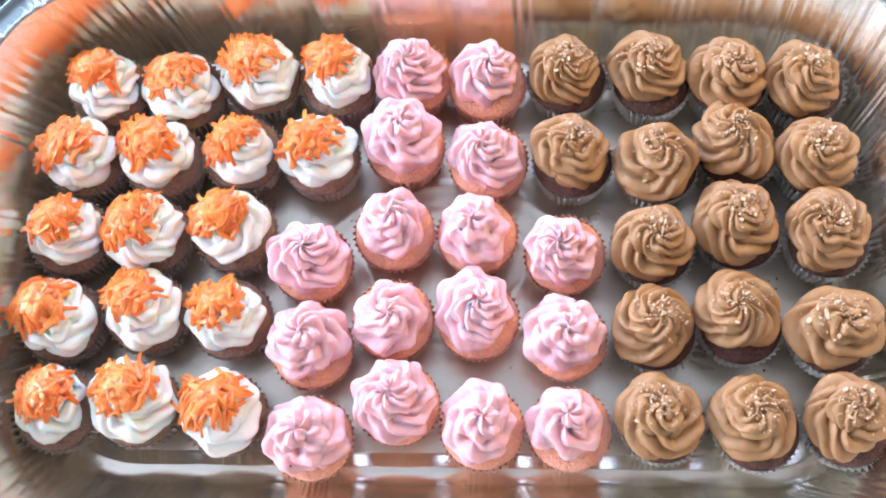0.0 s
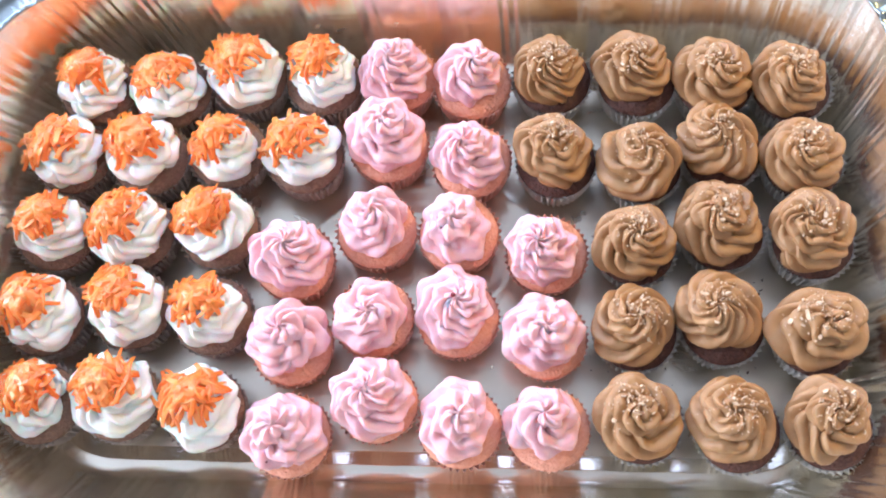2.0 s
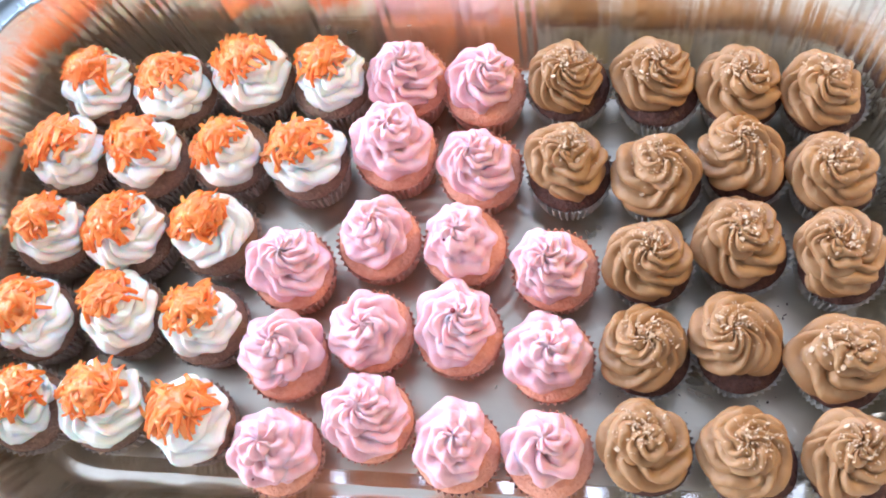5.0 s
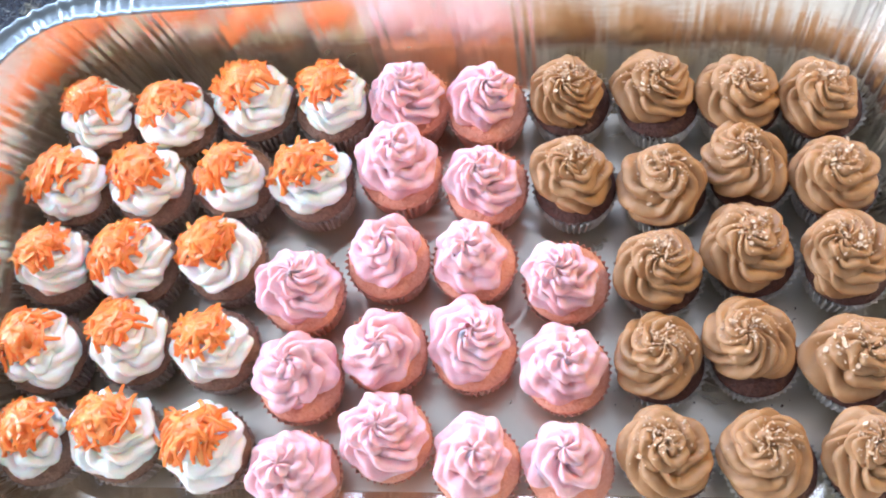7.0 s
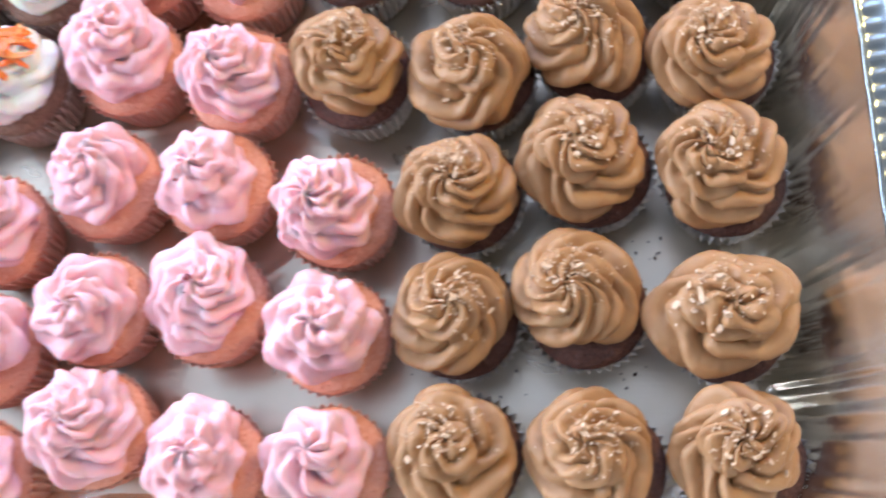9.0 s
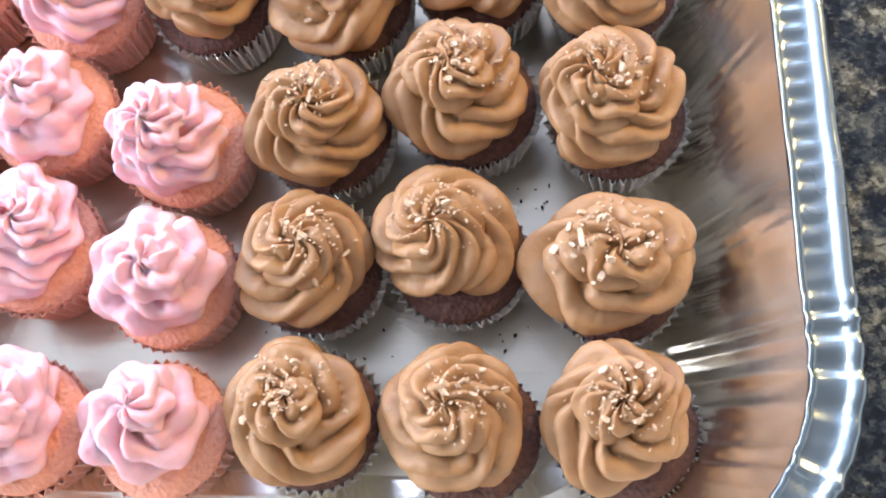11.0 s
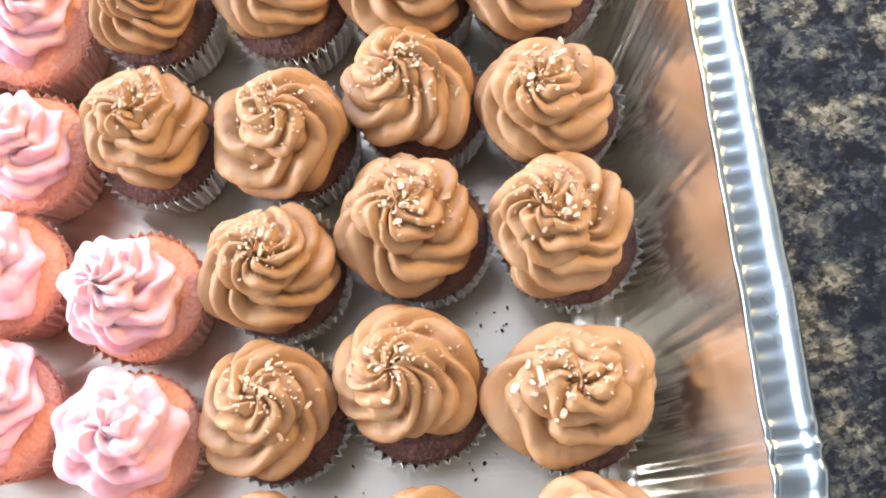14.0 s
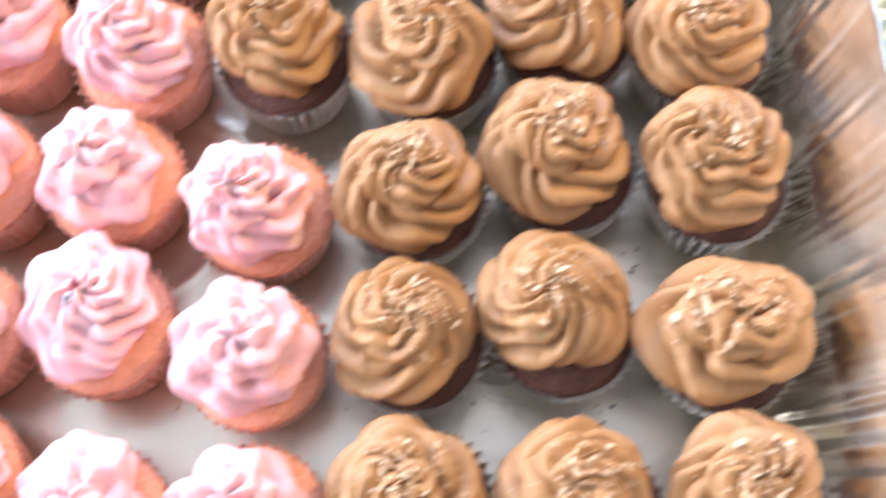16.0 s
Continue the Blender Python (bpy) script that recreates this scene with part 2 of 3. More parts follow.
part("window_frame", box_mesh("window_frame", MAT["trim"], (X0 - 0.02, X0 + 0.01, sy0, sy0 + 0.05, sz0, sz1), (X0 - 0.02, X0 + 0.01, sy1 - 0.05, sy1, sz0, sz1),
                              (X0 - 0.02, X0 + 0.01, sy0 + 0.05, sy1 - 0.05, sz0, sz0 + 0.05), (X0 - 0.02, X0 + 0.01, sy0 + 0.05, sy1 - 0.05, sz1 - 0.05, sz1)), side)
px, py, pz = PENDANT
lamp = tagged(new("pendant_lamp"), "warm pendant lamp with a white metal shade, switched on", "pendant lamp")
bm = bmesh.new()
bmesh.ops.create_cone(bm, segments=48, radius1=0.17, radius2=0.05, depth=0.16, matrix=Matrix.Translation((px, py, pz + 0.08)))
part("shade", finish(bm, "shade", MAT["trim"]), lamp)
bm = bmesh.new()
bmesh.ops.create_cone(bm, cap_ends=True, segments=12, radius1=0.004, radius2=0.004, depth=Z1 - pz - 0.16, matrix=Matrix.Translation((px, py, (Z1 + pz + 0.16) / 2)))
part("cord", finish(bm, "cord", MAT["trim"]), lamp)
bm = bmesh.new()
bmesh.ops.create_uvsphere(bm, u_segments=24, v_segments=16, radius=0.045, matrix=Matrix.Translation((px, py, pz + 0.06)))
part("bulb", finish(bm, "bulb", MAT["glow"]), lamp)

# ---- counter ----
counter = tagged(new("kitchen_island"), "wooden kitchen island with a polished dark granite top", "kitchen island")
part("countertop", box_mesh("countertop", MAT["granite"], (-1.15, 1.35, -0.12, 0.85, -0.03, 0.0), bevel=0.004), counter, "polished black and beige speckled granite slab")
part("base_cabinet", box_mesh("base_cabinet", MAT["cabinet"], (-1.10, 1.30, -0.08, 0.80, Z0, -0.03)), counter)

# ---- foil pan ----
FLOOR_C = (0.004, 0.2635)     # middle of the pan's floor
RIM_C = (0.0048, 0.2630)       # middle of its rim, a little askew
RIM_TURN = radians(3.5)
PER_SIDE, PER_CORNER = (300, 180), 80


def outline(hx, hy, r, centre, turn):
    """Points of a rounded rectangle, always the same number, with each one's outward way and its closeness to a corner."""
    pts, out, corner = [], [], []
    sides = [((hx, -hy + r), (hx, hy - r), (1, 0), PER_SIDE[1]), ((hx - r, hy), (-hx + r, hy), (0, 1), PER_SIDE[0]),
             ((-hx, hy - r), (-hx, -hy + r), (-1, 0), PER_SIDE[1]), ((-hx + r, -hy), (hx - r, -hy), (0, -1), PER_SIDE[0])]
    mids = [(hx - r, hy - r, 0), (-hx + r, hy - r, 90), (-hx + r, -hy + r, 180), (hx - r, -hy + r, 270)]
    for (a, b, w, count), (mx, my, start) in zip(sides, mids):
        for i in range(count):
            f = i / count
            pts.append((a[0] + (b[0] - a[0]) * f, a[1] + (b[1] - a[1]) * f))
            out.append(w)
            corner.append(max(0.0, 1 - min(f, 1 - f) * 7))
        for i in range(PER_CORNER):
            ang = radians(start + 90 * i / PER_CORNER)
            pts.append((mx + r * math.cos(ang), my + r * math.sin(ang)))
            out.append((math.cos(ang), math.sin(ang)))
            corner.append(1.0)
    c, s = math.cos(turn), math.sin(turn)
    pts, out = np.array(pts), np.array(out, dtype=float)
    spin = np.array([[c, s], [-s, c]])
    return pts @ spin + np.array(centre), out @ spin, np.array(corner)


def foil_pan():
    rng = np.random.RandomState(4)
    thing = tagged(new("foil_pan"), "large rectangular aluminium foil catering pan on a granite counter", "baking pan")
    # rings: half sizes, corner radius, height, how far from floor (0) to rim (1), crimp depth
    prof = [(0.2085, 0.1090, 0.042, 0.0022, 0, 0), (0.2094, 0.1099, 0.0425, 0.0023, 0, 0), (0.2100, 0.1105, 0.043, 0.0025, 0, 0), (0.2106, 0.1111, 0.0433, 0.0028, 0, 0), (0.2160, 0.1165, 0.0455, 0.0051, 0, 0),
            (0.2165, 0.1170, 0.046, 0.0053, 0, 0), (0.2172, 0.1177, 0.0463, 0.0053, 0, 0), (0.2195, 0.1200, 0.048, 0.0050, 0, 0), (0.2225, 0.1230, 0.050, 0.0055, 0, 0.1), (0.2250, 0.1255, 0.052, 0.0066, 0, 0.3)]
    for k in range(1, 23):
        f = k / 22
        prof.append((0.2255 + 0.0280 * f, 0.1260 + 0.0280 * f, 0.052 + 0.012 * f, 0.0066 + 0.0569 * f, f, math.sin(math.pi * min(1, 0.15 + 0.85 * f) * 0.93) * 1.0))
    count = 2 * sum(PER_SIDE) + 4 * PER_CORNER
    wander = np.cumsum(rng.normal(0, 1, count)) * 0.26
    angle = np.arange(count) / count * 2 * math.pi
    crimp = (1 - 1.6 * np.abs(np.sin(angle * 80 + 1.2 * np.sin(angle * 17) + wander)) ** 0.7) * 0.7 + np.sin(angle * 233 + wander * 1.3) * 0.4
    soft = sum(np.sin(angle * q + rng.uniform(0, 6.28)) * a for q, a in ((9, 0.5), (21, 0.45), (34, 0.35), (57, 0.3)))
    verts = []
    for hx, hy, r, z, f, depth in prof:
        centre = tuple(a + (b - a) * f for a, b in zip(FLOOR_C, RIM_C))
        pts, out, corner = outline(hx, hy, r, centre, RIM_TURN * f)
        push = depth * (corner * crimp * 0.0007 + (1 - corner) * crimp * 0.00024 + soft * 0.00045)
        pts = pts + out * push[:, None]
        zz = z + 0.0 * push
        verts.append(np.column_stack([pts, zz]))
    nv = len(verts)
    body = part("wall", raw_mesh("pan_wall", np.vstack(verts), strip_faces(nv, count), MAT["bright_foil"]), thing, "shiny crimped foil wall")
    # floor: fine sheet with gentle dents and pressed rings
    nx, ny = 190, 100
    hx, hy = 0.2087, 0.1092
    fl = []
    for j in range(ny + 1):
        for i in range(nx + 1):
            x, y = -hx + 2 * hx * i / nx, -hy + 2 * hy * j / ny
            # squeeze the grid into the rounded outline
            rr = 0.042
            ox, oy = max(0.0, abs(x) - (hx - rr)), max(0.0, abs(y) - (hy - rr))
            m = max(ox, oy)
            d = math.hypot(ox, oy)
            k = m / d if d > 1e-9 else 1.0
            px = math.copysign(min(abs(x), hx - rr) + ox * k, x)
            py = math.copysign(min(abs(y), hy - rr) + oy * k, y)
            edge = min(1.0, max(0.0, (rr - m) / 0.012)) if m > 0 else 1.0
            e = math.hypot(px / 1.55, py)
            ring = math.exp(-((e - 0.030) / 0.0022) ** 2) + math.exp(-((e - 0.047) / 0.0022) ** 2)
            n = noise.noise((px * 28, py * 28, 1.7)) * 0.0005 + noise.noise((px * 75, py * 75, 4.1)) * 0.00018
            fl.append((FLOOR_C[0] + px, FLOOR_C[1] + py, 0.0022 + edge * (0.0008 * ring + n)))
    faces = [(j * (nx + 1) + i, j * (nx + 1) + i + 1, (j + 1) * (nx + 1) + i + 1, (j + 1) * (nx + 1) + i) for j in range(ny) for i in range(nx)]
    part("pan_floor", raw_mesh("pan_floor", fl, faces, MAT["foil"]), thing, "dull foil floor with pressed rings")
    # rim: inner bead, ribbed flat, rolled outer edge
    rim = []
    shape = [(0.0, 0.066), (0.0003, 0.0670), (0.0008, 0.0674), (0.0014, 0.0669), (0.0020, 0.0663), (0.0032, 0.0662), (0.0055, 0.0661), (0.0075, 0.0662), (0.0094, 0.0663), (0.0106, 0.0671),
             (0.0118, 0.0682), (0.0132, 0.0687), (0.0146, 0.0683), (0.0155, 0.0666), (0.0162, 0.0640), (0.0160, 0.0618), (0.0152, 0.0610)]
    rib = np.sin(angle * 205 + 0.8 * np.sin(angle * 13)) * np.clip(0.15 + np.sin(angle * 4 - 0.43) + 0.4 * np.sin(angle * 11), 0, 1)
    for d, z in shape:
        pts, out, corner = outline(0.2535 + d, 0.154 + d, 0.064 + d, RIM_C, RIM_TURN)
        flat = 1.0 if 0.003 < d < 0.008 else 0.12
        lift = flat * rib * 0.00042 + corner * crimp * 0.0011 + soft * 0.00025
        pts = pts + out * (soft * 0.00025 + corner * crimp * 0.0003)[:, None]
        rim.append(np.column_stack([pts, z - 0.0025 + lift]))
    part("rim", raw_mesh("pan_rim", np.vstack(rim), strip_faces(len(rim), count), MAT["rim_foil"]), thing, "ribbed foil rim with a rolled edge, dim teal reflection put into its colour")
    return thing


foil_pan()

# ---- cupcakes ----
# kind, cake x y, frosting x y, frosting radius, height; millimetres
ROW_1 = [
    ("carrot", -194.8, 359.3, -195.8, 358.5, 21.5, 51),
    ("carrot", -150.0, 358.8, -150.9, 356.3, 23.0, 51),
    ("carrot", -106.3, 368.5, -105.5, 367.0, 23.0, 53),
    ("carrot", -62.1, 367.1, -61.5, 366.9, 21.5, 53),
    ("pink", -18.6, 369.4, -19.5, 366.7, 21.5, 53),
    ("pink", 24.8, 365.1, 22.5, 366.6, 20.5, 53),
    ("chocolate", 70.8, 369.0, 69.6, 368.3, 21.0, 54),
    ("chocolate", 119.2, 367.2, 116.6, 371.1, 22.5, 53),
    ("chocolate", 163.3, 368.2, 161.5, 366.9, 23.0, 53),
    ("chocolate", 206.8, 365.8, 204.5, 363.7, 22.0, 55),
]
ROW_2 = [
    ("carrot", -205.0, 316.9, -206.0, 315.7, 23.0, 53),
    ("carrot", -159.9, 316.3, -160.9, 316.5, 22.5, 53),
    ("carrot", -115.0, 321.8, -112.9, 318.2, 20.0, 53),
    ("carrot", -70.0, 318.7, -69.8, 319.1, 22.5, 53),
    ("pink", -22.1, 325.9, -22.6, 327.8, 23.5, 57),
    ("pink", 25.4, 317.7, 23.9, 314.8, 21.5, 53),
    ("chocolate", 73.1, 317.6, 71.0, 318.4, 22.5, 57),
    ("chocolate", 120.5, 316.1, 119.5, 311.7, 24.0, 57),
    ("chocolate", 165.9, 324.6, 162.6, 324.1, 23.5, 53),
    ("chocolate", 210.6, 319.6, 209.5, 318.5, 23.0, 53),
]
ROW_3 = [
    ("carrot", -208.3, 270.8, -208.2, 269.8, 21.5, 53),
    ("carrot", -163.3, 271.7, -163.2, 268.6, 23.0, 53),
    ("carrot", -115.9, 273.7, -115.1, 272.3, 22.0, 53),
    ("pink", -71.9, 256.4, -72.5, 256.1, 22.5, 53),
    ("pink", -26.8, 275.2, -26.0, 274.9, 20.5, 53),
    ("pink", 19.2, 273.8, 17.8, 272.0, 21.0, 53),
    ("pink", 68.2, 262.7, 64.9, 260.2, 21.0, 57),
    ("chocolate", 116.2, 267.8, 115.0, 265.9, 22.5, 58),
    ("chocolate", 164.5, 276.5, 161.1, 278.1, 24.5, 55),
    ("chocolate", 212.8, 272.2, 210.6, 273.8, 24.0, 56),
]
ROW_4 = [
    ("carrot", -208.6, 222.1, -208.5, 220.8, 23.5, 53),
    ("carrot", -161.2, 226.9, -160.4, 225.5, 22.5, 53),
    ("carrot", -114.8, 224.6, -115.4, 223.3, 21.0, 51),
    ("pink", -69.9, 208.3, -69.8, 209.0, 23.0, 53),
    ("pink", -26.1, 224.9, -27.4, 222.9, 21.5, 53),
    ("pink", 19.9, 225.1, 18.6, 227.5, 23.0, 50),
    ("pink", 67.6, 214.7, 66.3, 214.4, 22.5, 56),
    ("chocolate", 115.6, 220.2, 114.0, 219.3, 22.5, 53),
    ("chocolate", 162.3, 223.5, 159.4, 227.5, 23.5, 55),
    ("chocolate", 210.8, 218.8, 211.7, 219.2, 27.0, 53),
]
ROW_5 = [
    ("carrot", -205.2, 173.6, -204.8, 173.6, 20.5, 53),
    ("carrot", -161.6, 176.1, -161.7, 176.5, 24.0, 54),
    ("carrot", -114.9, 172.7, -114.8, 170.2, 23.5, 53),
    ("pink", -67.9, 159.7, -69.1, 158.0, 23.0, 53),
    ("pink", -22.4, 178.8, -23.6, 177.8, 23.5, 53),
    ("pink", 22.6, 166.2, 22.0, 166.8, 22.0, 53),
    ("pink", 68.9, 166.2, 66.7, 166.0, 21.0, 53),
    ("chocolate", 117.3, 170.7, 115.8, 171.2, 23.5, 54),
    ("chocolate", 167.6, 167.3, 164.5, 169.9, 23.5, 54),
    ("chocolate", 215.0, 169.8, 212.7, 170.9, 23.0, 54),
]

PIPING = {  # ridges of the rope, twists a turn, ridge depth, waviness, lumps a turn, lump size, curdling, softness of the grooves
    "carrot": (5, 1.25, 0.38, 0.20, 6, 0.08, 0.020, 0.85),
    "pink": (5, 1.25, 0.46, 0.12, 7, 0.12, 0.022, 0.95),
    "chocolate": (6, 1.30, 0.56, 0.18, 5, 0.07, 0.014, 0.75),
}


def smooth(e0, e1, x):
    f = min(1.0, max(0.0, (x - e0) / (e1 - e0)))
    return f * f * (3 - 2 * f)


def frosting_mesh(kind, radius, height, rng):
    """A rosette piped from a star nozzle: one ridged rope laid in a wide turn, then a small turn on top, ending in a tip. Returns the mesh and its points."""
    ridges, twist, depth, wave, lumps, lump, curd, groove = PIPING[kind]
    ridges += rng.choice([-1, 0, 0, 1])
    way = 1 if rng.random() < 0.75 else -1
    twist *= rng.uniform(0.75, 1.35) * (1 if rng.random() < 0.85 else -1)
    depth *= rng.uniform(0.85, 1.15)
    turns = rng.uniform(2.05, 2.45)
    start, seed = rng.uniform(0, 6.28), rng.uniform(0, 50)
    if radius > 0.0245:
        radius, squash, squash_way, way, twist = 0.0240, 0.12, 0.05, 1, 1.0
    else:
        squash, squash_way = rng.uniform(0.0, 0.05), rng.uniform(0, 3.14)
    off_x, off_y = rng.uniform(-0.10, 0.10) * radius, rng.uniform(-0.08, 0.12) * radius
    mid_x, mid_y = rng.uniform(-0.14, 0.14) * radius, rng.uniform(-0.08, 0.14) * radius
    p1, p2, p3 = (rng.uniform(0, 6.28) for _ in range(3))
    along, around = 330, 56
    verts = []
    for j in range(along):
        tau = turns * j / (along - 1)
        turn = 2 * math.pi * tau
        phi = start + way * turn
        up = smooth(0.70, 1.45, tau)
        end = smooth(turns - 0.55, turns, tau)
        rho = radius * (0.54 + (0.25 - 0.54) * up) * (1 - 0.98 * end) + 0.030 * radius * wave * math.sin(lumps * turn + p1) * (1 - end)
        wide = radius * (0.46 + (0.36 - 0.46) * up) * (1 - 0.25 * end)
        tall = height * (0.305 + (0.25 - 0.305) * up) * (1 - 0.2 * end)
        mid = height * (0.275 + (0.665 - 0.275) * up + 0.10 * end)
        pulse = 1 + lump * math.sin(lumps * turn + p2) + 0.6 * lump * math.sin(2.3 * turn + p3)
        head = min(1.0, j / 16)
        tail = min(1.0, (along - 1 - j) / 22)
        cap = math.sqrt(max(0.0, 1 - (1 - head) ** 2)) * math.sqrt(max(0.0, 1 - (1 - tail) ** 2)) + 0.01
        spin = twist * turn + wave * math.sin(lumps * turn + p1) + 0.6 * wave * math.sin(3.1 * turn + p3)
        ex, ey = math.cos(phi), math.sin(phi)
        for i in range(around):
            th = -way * 2 * math.pi * i / around
            ph = ridges * (th * -way - spin)
            c, sn = math.cos(th), math.sin(th)
            n1 = noise.noise((ex * 1.6 + seed, ey * 1.6 + c, tau * 1.3 + sn))
            ph += 0.8 * n1
            k = math.floor(ph / (2 * math.pi) + 0.5) % ridges
            fat = 0.75 + 0.5 * abs(math.sin(k * 2.7 + seed + 0.6 * tau))
            lobe = abs(math.cos(ph / 2)) ** groove
            m = (1 + depth * (1 - 0.55 * end) * fat * (lobe - 0.78)) * pulse * cap + 0.07 * n1
            r = rho + wide * m * c
            z = mid + tall * m * sn
            k2 = 1 + squash * math.cos(2 * (phi - squash_way))
            f = max(0.0, z / height)
            verts.append((r * k2 * ex + mid_x * up + off_x * f * f, r * k2 * ey + mid_y * up + off_y * f * f, max(-0.0006, z)))
    pts = np.array(verts)
    n2 = np.array([noise.noise_vector((p[0] * 420 + seed, p[1] * 420, p[2] * 420)) for p in verts])
    n3 = np.array([noise.noise_vector((p[0] * 320, p[1] * 320 + seed, p[2] * 320)) for p in verts])
    pts += n2 * 0.010 * radius + n3 * curd * radius
    faces = strip_faces(along, around)
    faces.append(tuple(range(around))[::-1])
    faces.append(tuple((along - 1) * around + i for i in range(around)))
    return raw_mesh("frosting", pts, faces, MAT[{"carrot": "white", "pink": "pink", "chocolate": "choc"}[kind]]), pts


def skin_height(points, x, y):
    """How high the piped surface stands over (x, y)."""
    near = points[(abs(points[:, 0] - x) < 0.0009) & (abs(points[:, 1] - y) < 0.0009)]
    return float(near[:, 2].max()) if len(near) else None


def liner_mesh(kind, rng):
    """A pleated paper cup, open at the top, with a thickness."""
    pleats = 40
    nu = pleats * 4
    seed = rng.uniform(0, 50)
    levels = [(0.0, 0.0172, 0.0003), (0.003, 0.0179, 0.0011), (0.009, 0.0191, 0.0014), (0.016, 0.0204, 0.0015), (0.0225, 0.0216, 0.0014), (0.0258, 0.0226, 0.0016)]
    verts = []
    for inner in (0, 1):
        for z, r, amp in (levels if not inner else levels[::-1]):
            for i in range(nu):
                a = 2 * math.pi * i / nu
                w = noise.noise((math.cos(a) * 1.5 + seed, math.sin(a) * 1.5, z * 60))
                tri = ((0, 1, 0, -1) if z > 0.025 else (0.8, 1.0, -0.9, -1.0))[i % 4]
                rr = r + amp * {"choc": 1.0, "carrot": 0.9, "pink": 0.7}[kind] * tri * (1 + 0.5 * w) + w * 0.0006 * z / 0.024 - inner * 0.00022
                zz = z + (0.0006 * w if z > 0.02 else 0) + inner * 0.00005
                verts.append((rr * math.cos(a), rr * math.sin(a), zz))
    faces = strip_faces(2 * len(levels), nu)
    faces.append(tuple(range(nu))[::-1])
    return raw_mesh("liner", verts, faces, MAT[kind + "_liner"], smooth=False)


def cake_mesh(kind, rng):
    nu, nv = 56, 16
    seed = rng.uniform(0, 50)
    verts = []
    for j in range(nv):
        f = j / (nv - 1)
        if f < 0.3:
            r, z = 0.0150 + 0.0070 * f / 0.3, 0.002 + 0.0228 * f / 0.3
        else:
            g = (f - 0.3) / 0.7
            r, z = 0.0220 * math.cos(g * math.pi / 2) ** 0.6, 0.0248 + 0.0064 * math.sin(g * math.pi / 2)
        for i in range(nu):
            a = 2 * math.pi * i / nu
            w = noise.noise((math.cos(a) * r * 160 + seed, math.sin(a) * r * 160, z * 160)) * 0.0005
            verts.append(((r + w) * math.cos(a), (r + w) * math.sin(a), z + w))
    faces = strip_faces(nv, nu)
    faces.append(tuple(range(nu))[::-1])
    return raw_mesh("cake", verts, faces, MAT[kind + "_cake" if kind != "chocolate" else "choc_cake"])


def shred_mesh(points, width, thick, roll):
    """One grated strip along a bent line, thinner at its ends."""
    verts, faces = [], []
    last = len(points) - 1
    for k, p in enumerate(points):
        ahead = (Vector(points[min(k + 1, last)]) - Vector(points[max(k - 1, 0)])).normalized()
        side = ahead.cross(Vector((0, 0, 1)))
        side = (side if side.length > 0.05 else Vector((1, 0, 0))).normalized()
        side = Matrix.Rotation(roll, 3, ahead) @ side
        up = side.cross(ahead).normalized()
        taper = 0.45 + 0.55 * math.sin(math.pi * (0.12 + 0.76 * k / last))
        for a, b in ((1, 0.35), (0.6, 1), (-0.6, 1), (-1, 0.35), (-0.8, -1), (0.8, -1)):
            verts.append(Vector(p) + side * a * width * taper / 2 + up * b * thick * taper / 2)
    for k in range(last):
        for i in range(6):
            faces.append((k * 6 + i, k * 6 + (i + 1) % 6, (k + 1) * 6 + (i + 1) % 6, (k + 1) * 6 + i))
    faces.append((5, 4, 3, 2, 1, 0))
    faces.append(tuple(last * 6 + i for i in range(6)))
    return raw_mesh("carrot_shred", verts, faces, MAT["carrot"])


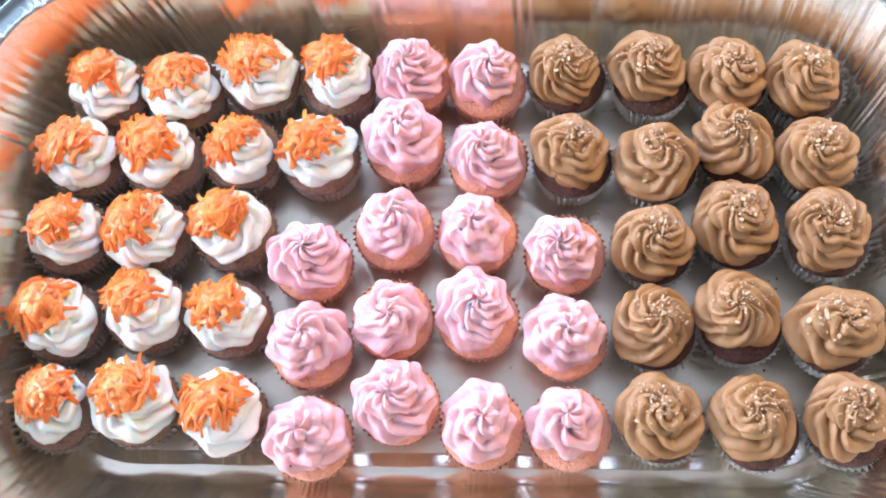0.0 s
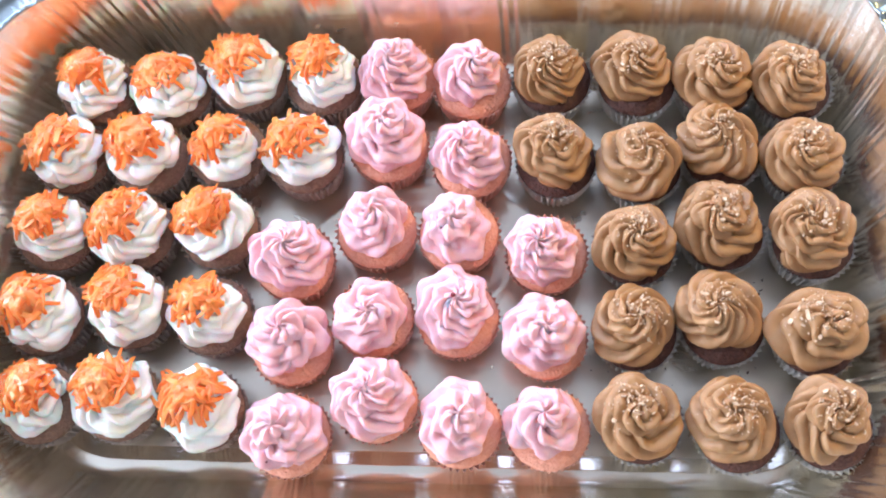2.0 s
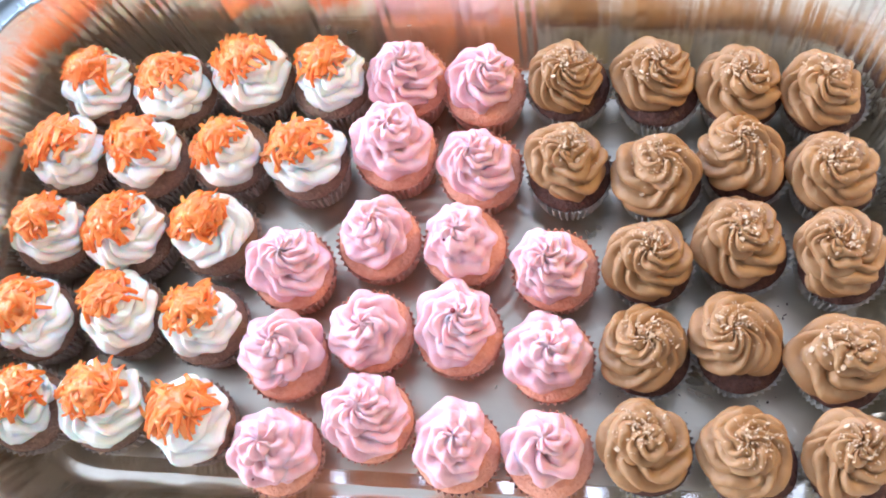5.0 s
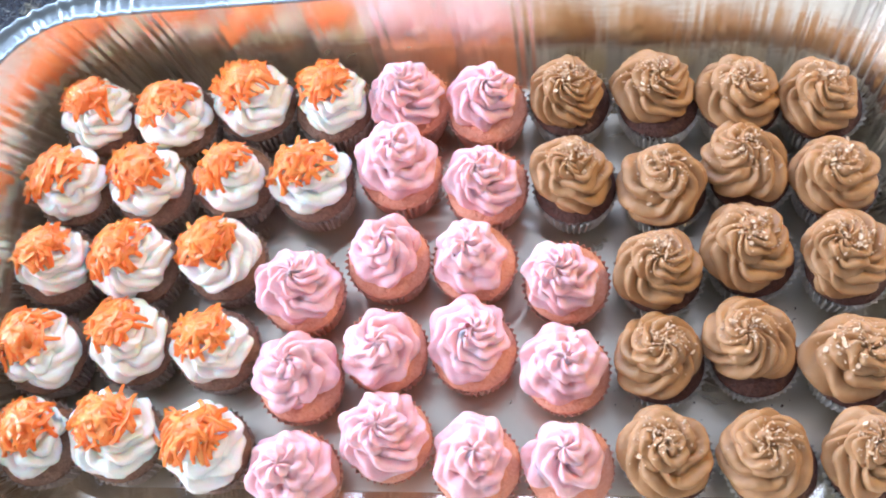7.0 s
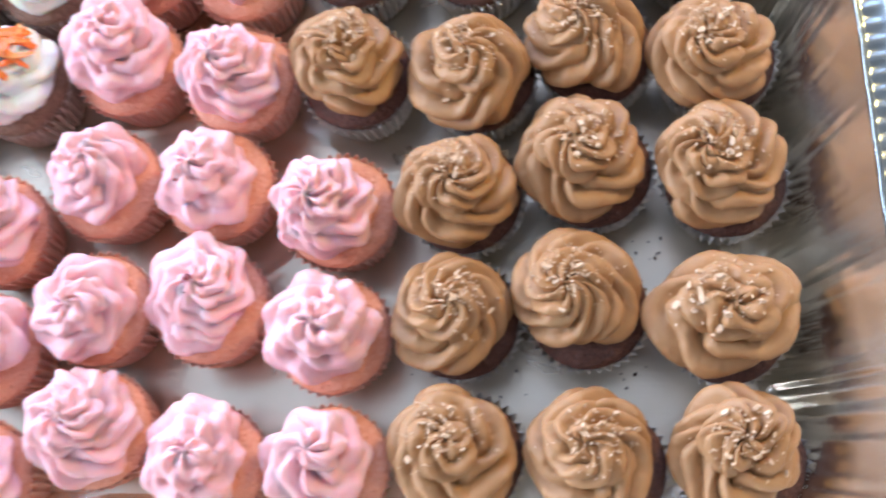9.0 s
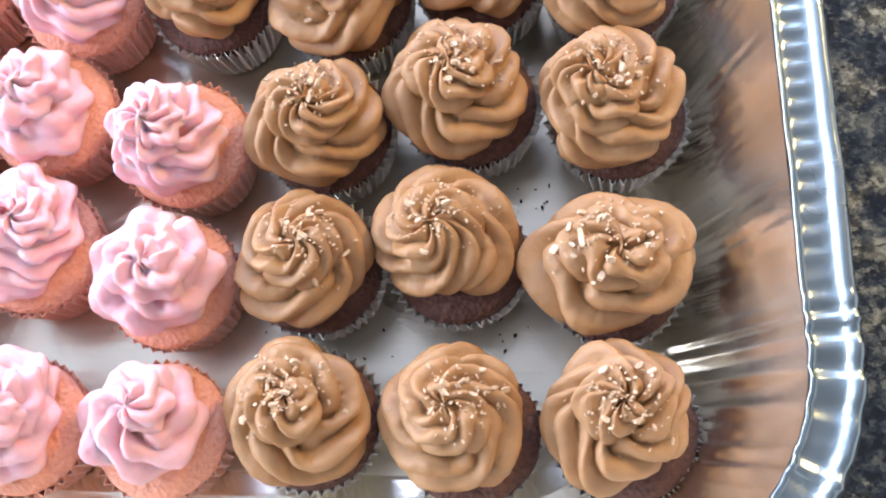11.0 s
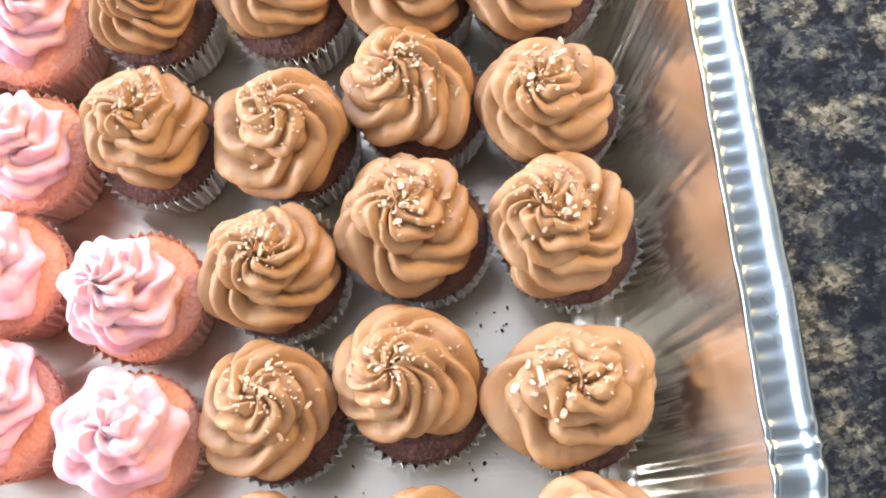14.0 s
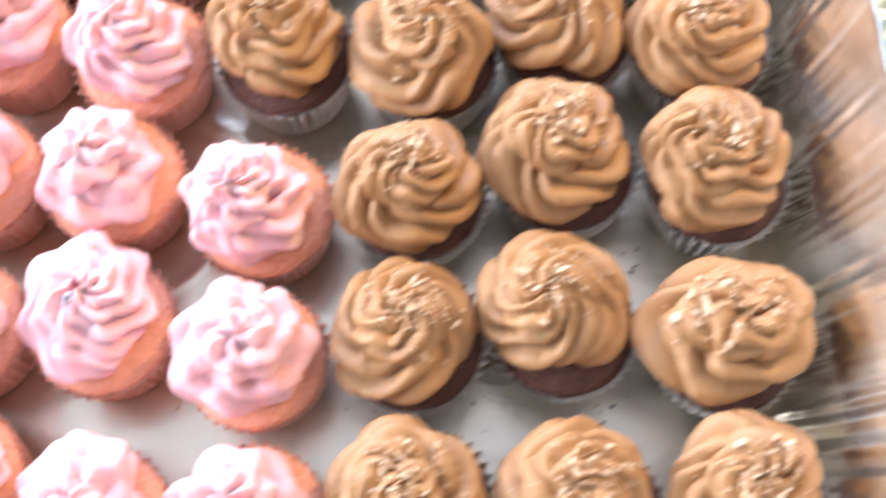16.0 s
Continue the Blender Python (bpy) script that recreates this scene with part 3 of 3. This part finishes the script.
def carrot_topping(frosting, radius, height, points, rng):
    """Moist shreds heaped on the rosette's far side, on a bed of pulp."""
    heap = Vector((rng.uniform(-0.34, -0.10), rng.uniform(0.14, 0.32))) * radius
    wide, deep, slant = rng.uniform(0.66, 0.84) * radius, rng.uniform(0.54, 0.70) * radius, rng.uniform(-0.7, 0.7)
    seed = rng.uniform(0, 40)

    def skin(px, py):
        q = math.hypot(px, py) / radius
        z = skin_height(points, px, py)
        return height * 0.36 - max(0.0, q - 0.98) * radius * 0.8 if z is None or q > 0.98 else z

    def spread(dist, ang):
        ex, ey = dist * wide * math.cos(ang), dist * deep * math.sin(ang)
        return heap.x + ex * math.cos(slant) - ey * math.sin(slant), heap.y + ex * math.sin(slant) + ey * math.cos(slant)

    verts, rings, around = [], 9, 40
    for j in range(rings):
        for i in range(around):
            ang = 2 * math.pi * i / around
            n = noise.noise((math.cos(ang) * 2.2 + seed, math.sin(ang) * 2.2, 0.5))
            f = 1 - j / (rings - 1) * 0.97
            px, py = spread(f * (0.78 + 0.42 * n), ang)
            bump = noise.noise((px * 500, py * 500, seed)) * 0.0012
            verts.append((px, py, skin(px, py) + (0.0030 * (1 - f * f) + 0.0008 + bump if j else -0.0008)))
    faces = strip_faces(rings, around)
    faces.append(tuple((rings - 1) * around + i for i in range(around)))
    part("carrot_pulp", raw_mesh("carrot_pulp", verts, faces, MAT["carrot"]), frosting, "fine moist carrot pulp")
    drift = math.pi / 2 + rng.uniform(-0.5, 0.7)
    for k in range(70):
        edge = k > 58
        ang, dist = rng.uniform(0, 6.28), (rng.uniform(0.76, 0.98) if edge else math.sqrt(rng.random()))
        mx, my = spread(dist, ang)
        way = rng.gauss(drift, 0.75)
        length = rng.uniform(0.007, 0.016)
        bend = rng.uniform(-75, 75)
        pile = max(0.0, 1 - dist * 0.8) * 0.0016 * rng.random() + 0.0020 * (1 - dist * 0.7)
        lift = rng.uniform(-0.14, 0.06) if edge else rng.uniform(-0.10, 0.06)
        pts = []
        for s in np.linspace(-0.5, 0.5, 7):
            t = way + bend * s * length
            px, py = mx + s * length * math.cos(t), my + s * length * math.sin(t)
            pts.append([px, py, skin(px, py)])
        zs = np.array([p[2] for p in pts])
        line = np.linspace(zs[0], zs[-1], 7)
        soft = np.convolve(np.pad(zs, 1, mode="edge"), [0.25, 0.5, 0.25], "valid")
        zs = np.maximum(soft, line * 0.5 + soft * 0.5) + 0.0005 + pile + lift * np.linspace(-1, 1, 7) ** 2 * length * 0.5
        for p, z in zip(pts, zs):
            p[2] = z
        part("carrot_shred", shred_mesh(pts, rng.uniform(0.0018, 0.0042), rng.uniform(0.0003, 0.0006), rng.uniform(-0.45, 0.45)), frosting)


def flake(bm_verts, bm_faces, centre, size, rng, tilt=0.9):
    """A thin bent chip, added to lists of points and faces."""
    rot = Euler((rng.uniform(-tilt, tilt), rng.uniform(-tilt, tilt), rng.uniform(0, 6.28))).to_matrix()
    a, b, c = size, size * rng.uniform(0.3, 0.75), size * 0.16
    n = len(bm_verts)
    ring = [(-0.5, -0.4), (0.1, -0.5), (0.5, -0.2), (0.42, 0.4), (-0.1, 0.5), (-0.5, 0.25)]
    for s in (-1, 1):
        for x, y in ring:
            bm_verts.append(Vector(centre) + rot @ Vector((x * a * rng.uniform(0.8, 1.1), y * b, s * c + 0.25 * x * x * a)))
    bm_faces.append(tuple(n + i for i in range(5, -1, -1)))
    bm_faces.append(tuple(n + 6 + i for i in range(6)))
    for i in range(6):
        bm_faces.append((n + i, n + (i + 1) % 6, n + 6 + (i + 1) % 6, n + 6 + i))


def flake_topping(frosting, radius, height, points, rng):
    middle = Vector((rng.uniform(-0.10, 0.15), rng.uniform(0.05, 0.28))) * radius

    def spot(spread):
        while True:
            p = Vector((rng.gauss(0, spread), rng.gauss(0, spread * 0.85))) * radius + middle
            z = skin_height(points, p.x, p.y)
            if z is not None and p.length < 0.85 * radius:
                return (p.x, p.y, z + 0.0002)

    verts, faces = [], []
    for k in range(90):
        flake(verts, faces, spot(0.30), rng.uniform(0.0006, 0.0015), rng)
    part("sprinkle_dust", raw_mesh("sprinkle_dust", verts, faces, MAT["flake"], False), frosting, "pale toasted crumbs", "stuff")
    for k in range(12):
        verts, faces = [], []
        flake(verts, faces, spot(0.31), rng.uniform(0.0016, 0.0034), rng)
        part("flake", raw_mesh("flake", verts, faces, MAT["flake"], False), frosting)
    if radius > 0.026:
        for px, py, size in ((-0.36, 0.10, 0.0060), (-0.66, 0.02, 0.0034), (-0.14, -0.30, 0.0032)):
            verts, faces = [], []
            z = skin_height(points, px * radius, py * radius) or height * 0.7
            flake(verts, faces, (px * radius, py * radius, z + 0.0004), size, rng, 0.3)
            part("flake", raw_mesh("flake", verts, faces, MAT["flake"], False), frosting, "large pale flake")


SPECKS = {("pink", 20, 225): [(0.02, 0.12, 0.0014), (-0.03, -0.12, 0.0005)], ("pink", 19, 274): [(-0.3, -0.2, 0.0007)], ("pink", -68, 160): [(-0.25, -0.7, 0.0006)]}
LABELS = {
    "carrot": "mini carrot cupcake, white frosting topped with grated carrot",
    "pink": "mini strawberry cupcake with a pale pink piped rosette",
    "chocolate": "mini chocolate cupcake, light brown swirl sprinkled with flakes",
}


def cupcake(kind, x, y, fx, fy, radius, height, rng):
    thing = tagged(new("cupcake"), LABELS[kind], "cupcake", kind + " cupcakes in the foil pan")
    x, y = x + 0.0009, y - 0.0020
    thing.location = (x, y, 0.0032)
    tilt_x, tilt_y = -(fy - y) * 5, (fx - x) * 5
    thing.rotation_euler = (tilt_x, tilt_y, 0)
    part("liner", liner_mesh(kind if kind != "chocolate" else "choc", rng), thing, {"carrot": "brown-stained pleated paper liner", "pink": "pink-stained pleated paper liner", "chocolate": "silvery pleated paper liner"}[kind],
         m=pose(0, 0, 0, 0, 0, rng.uniform(0, 360)))
    part("cake", cake_mesh(kind, rng), thing, {"carrot": "brown carrot sponge", "pink": "salmon pink sponge", "chocolate": "dark chocolate sponge"}[kind])
    foot = 0.0275
    tall = height - foot + (0.0 if kind == "chocolate" else -0.0005)
    mesh, points = frosting_mesh(kind, radius * {"carrot": 0.94, "pink": 0.92, "chocolate": 0.95}[kind], tall, rng)
    top = part("frosting", mesh, thing, m=Matrix.Translation(((fx - x) * 0.8 - 0.0004, (fy - y) * 0.8, foot)))
    for dx, dy, size in SPECKS.get((kind, round(x * 1000 - 0.9), round(y * 1000 + 2.0)), ()):
        bm = bmesh.new()
        bmesh.ops.create_icosphere(bm, subdivisions=2, radius=size)
        part("berry_speck", finish(bm, "berry_speck", MAT["spot"]), top, "dark red fruit speck", m=Matrix.Translation((dx * radius, dy * radius, (skin_height(points, dx * radius, dy * radius) or 0.02) + size * 0.3)))
    if kind == "carrot":
        carrot_topping(top, radius, tall, points, rng)
    elif kind == "chocolate":
        flake_topping(top, radius, tall, points, rng)
    return thing


mixer = random.Random(11)
for row in (ROW_1, ROW_2, ROW_3, ROW_4, ROW_5):
    for kind, *mm in row:
        cupcake(kind, *[q / 1000 for q in mm], mixer)

# ---- crumbs on the pan's floor ----
verts, faces = [], []
for k in range(34):
    where = (mixer.uniform(0.09, 0.19), mixer.uniform(0.193, 0.210)) if k < 26 else (mixer.uniform(0.178, 0.192), mixer.uniform(0.246, 0.258))
    flake(verts, faces, (*where, 0.0034), mixer.uniform(0.0006, 0.0016), mixer)
tagged(new("crumbs", raw_mesh("crumbs", verts, faces, MAT["crumb"], False)), "dark cake crumbs scattered on the foil floor", "crumbs", kind="stuff")
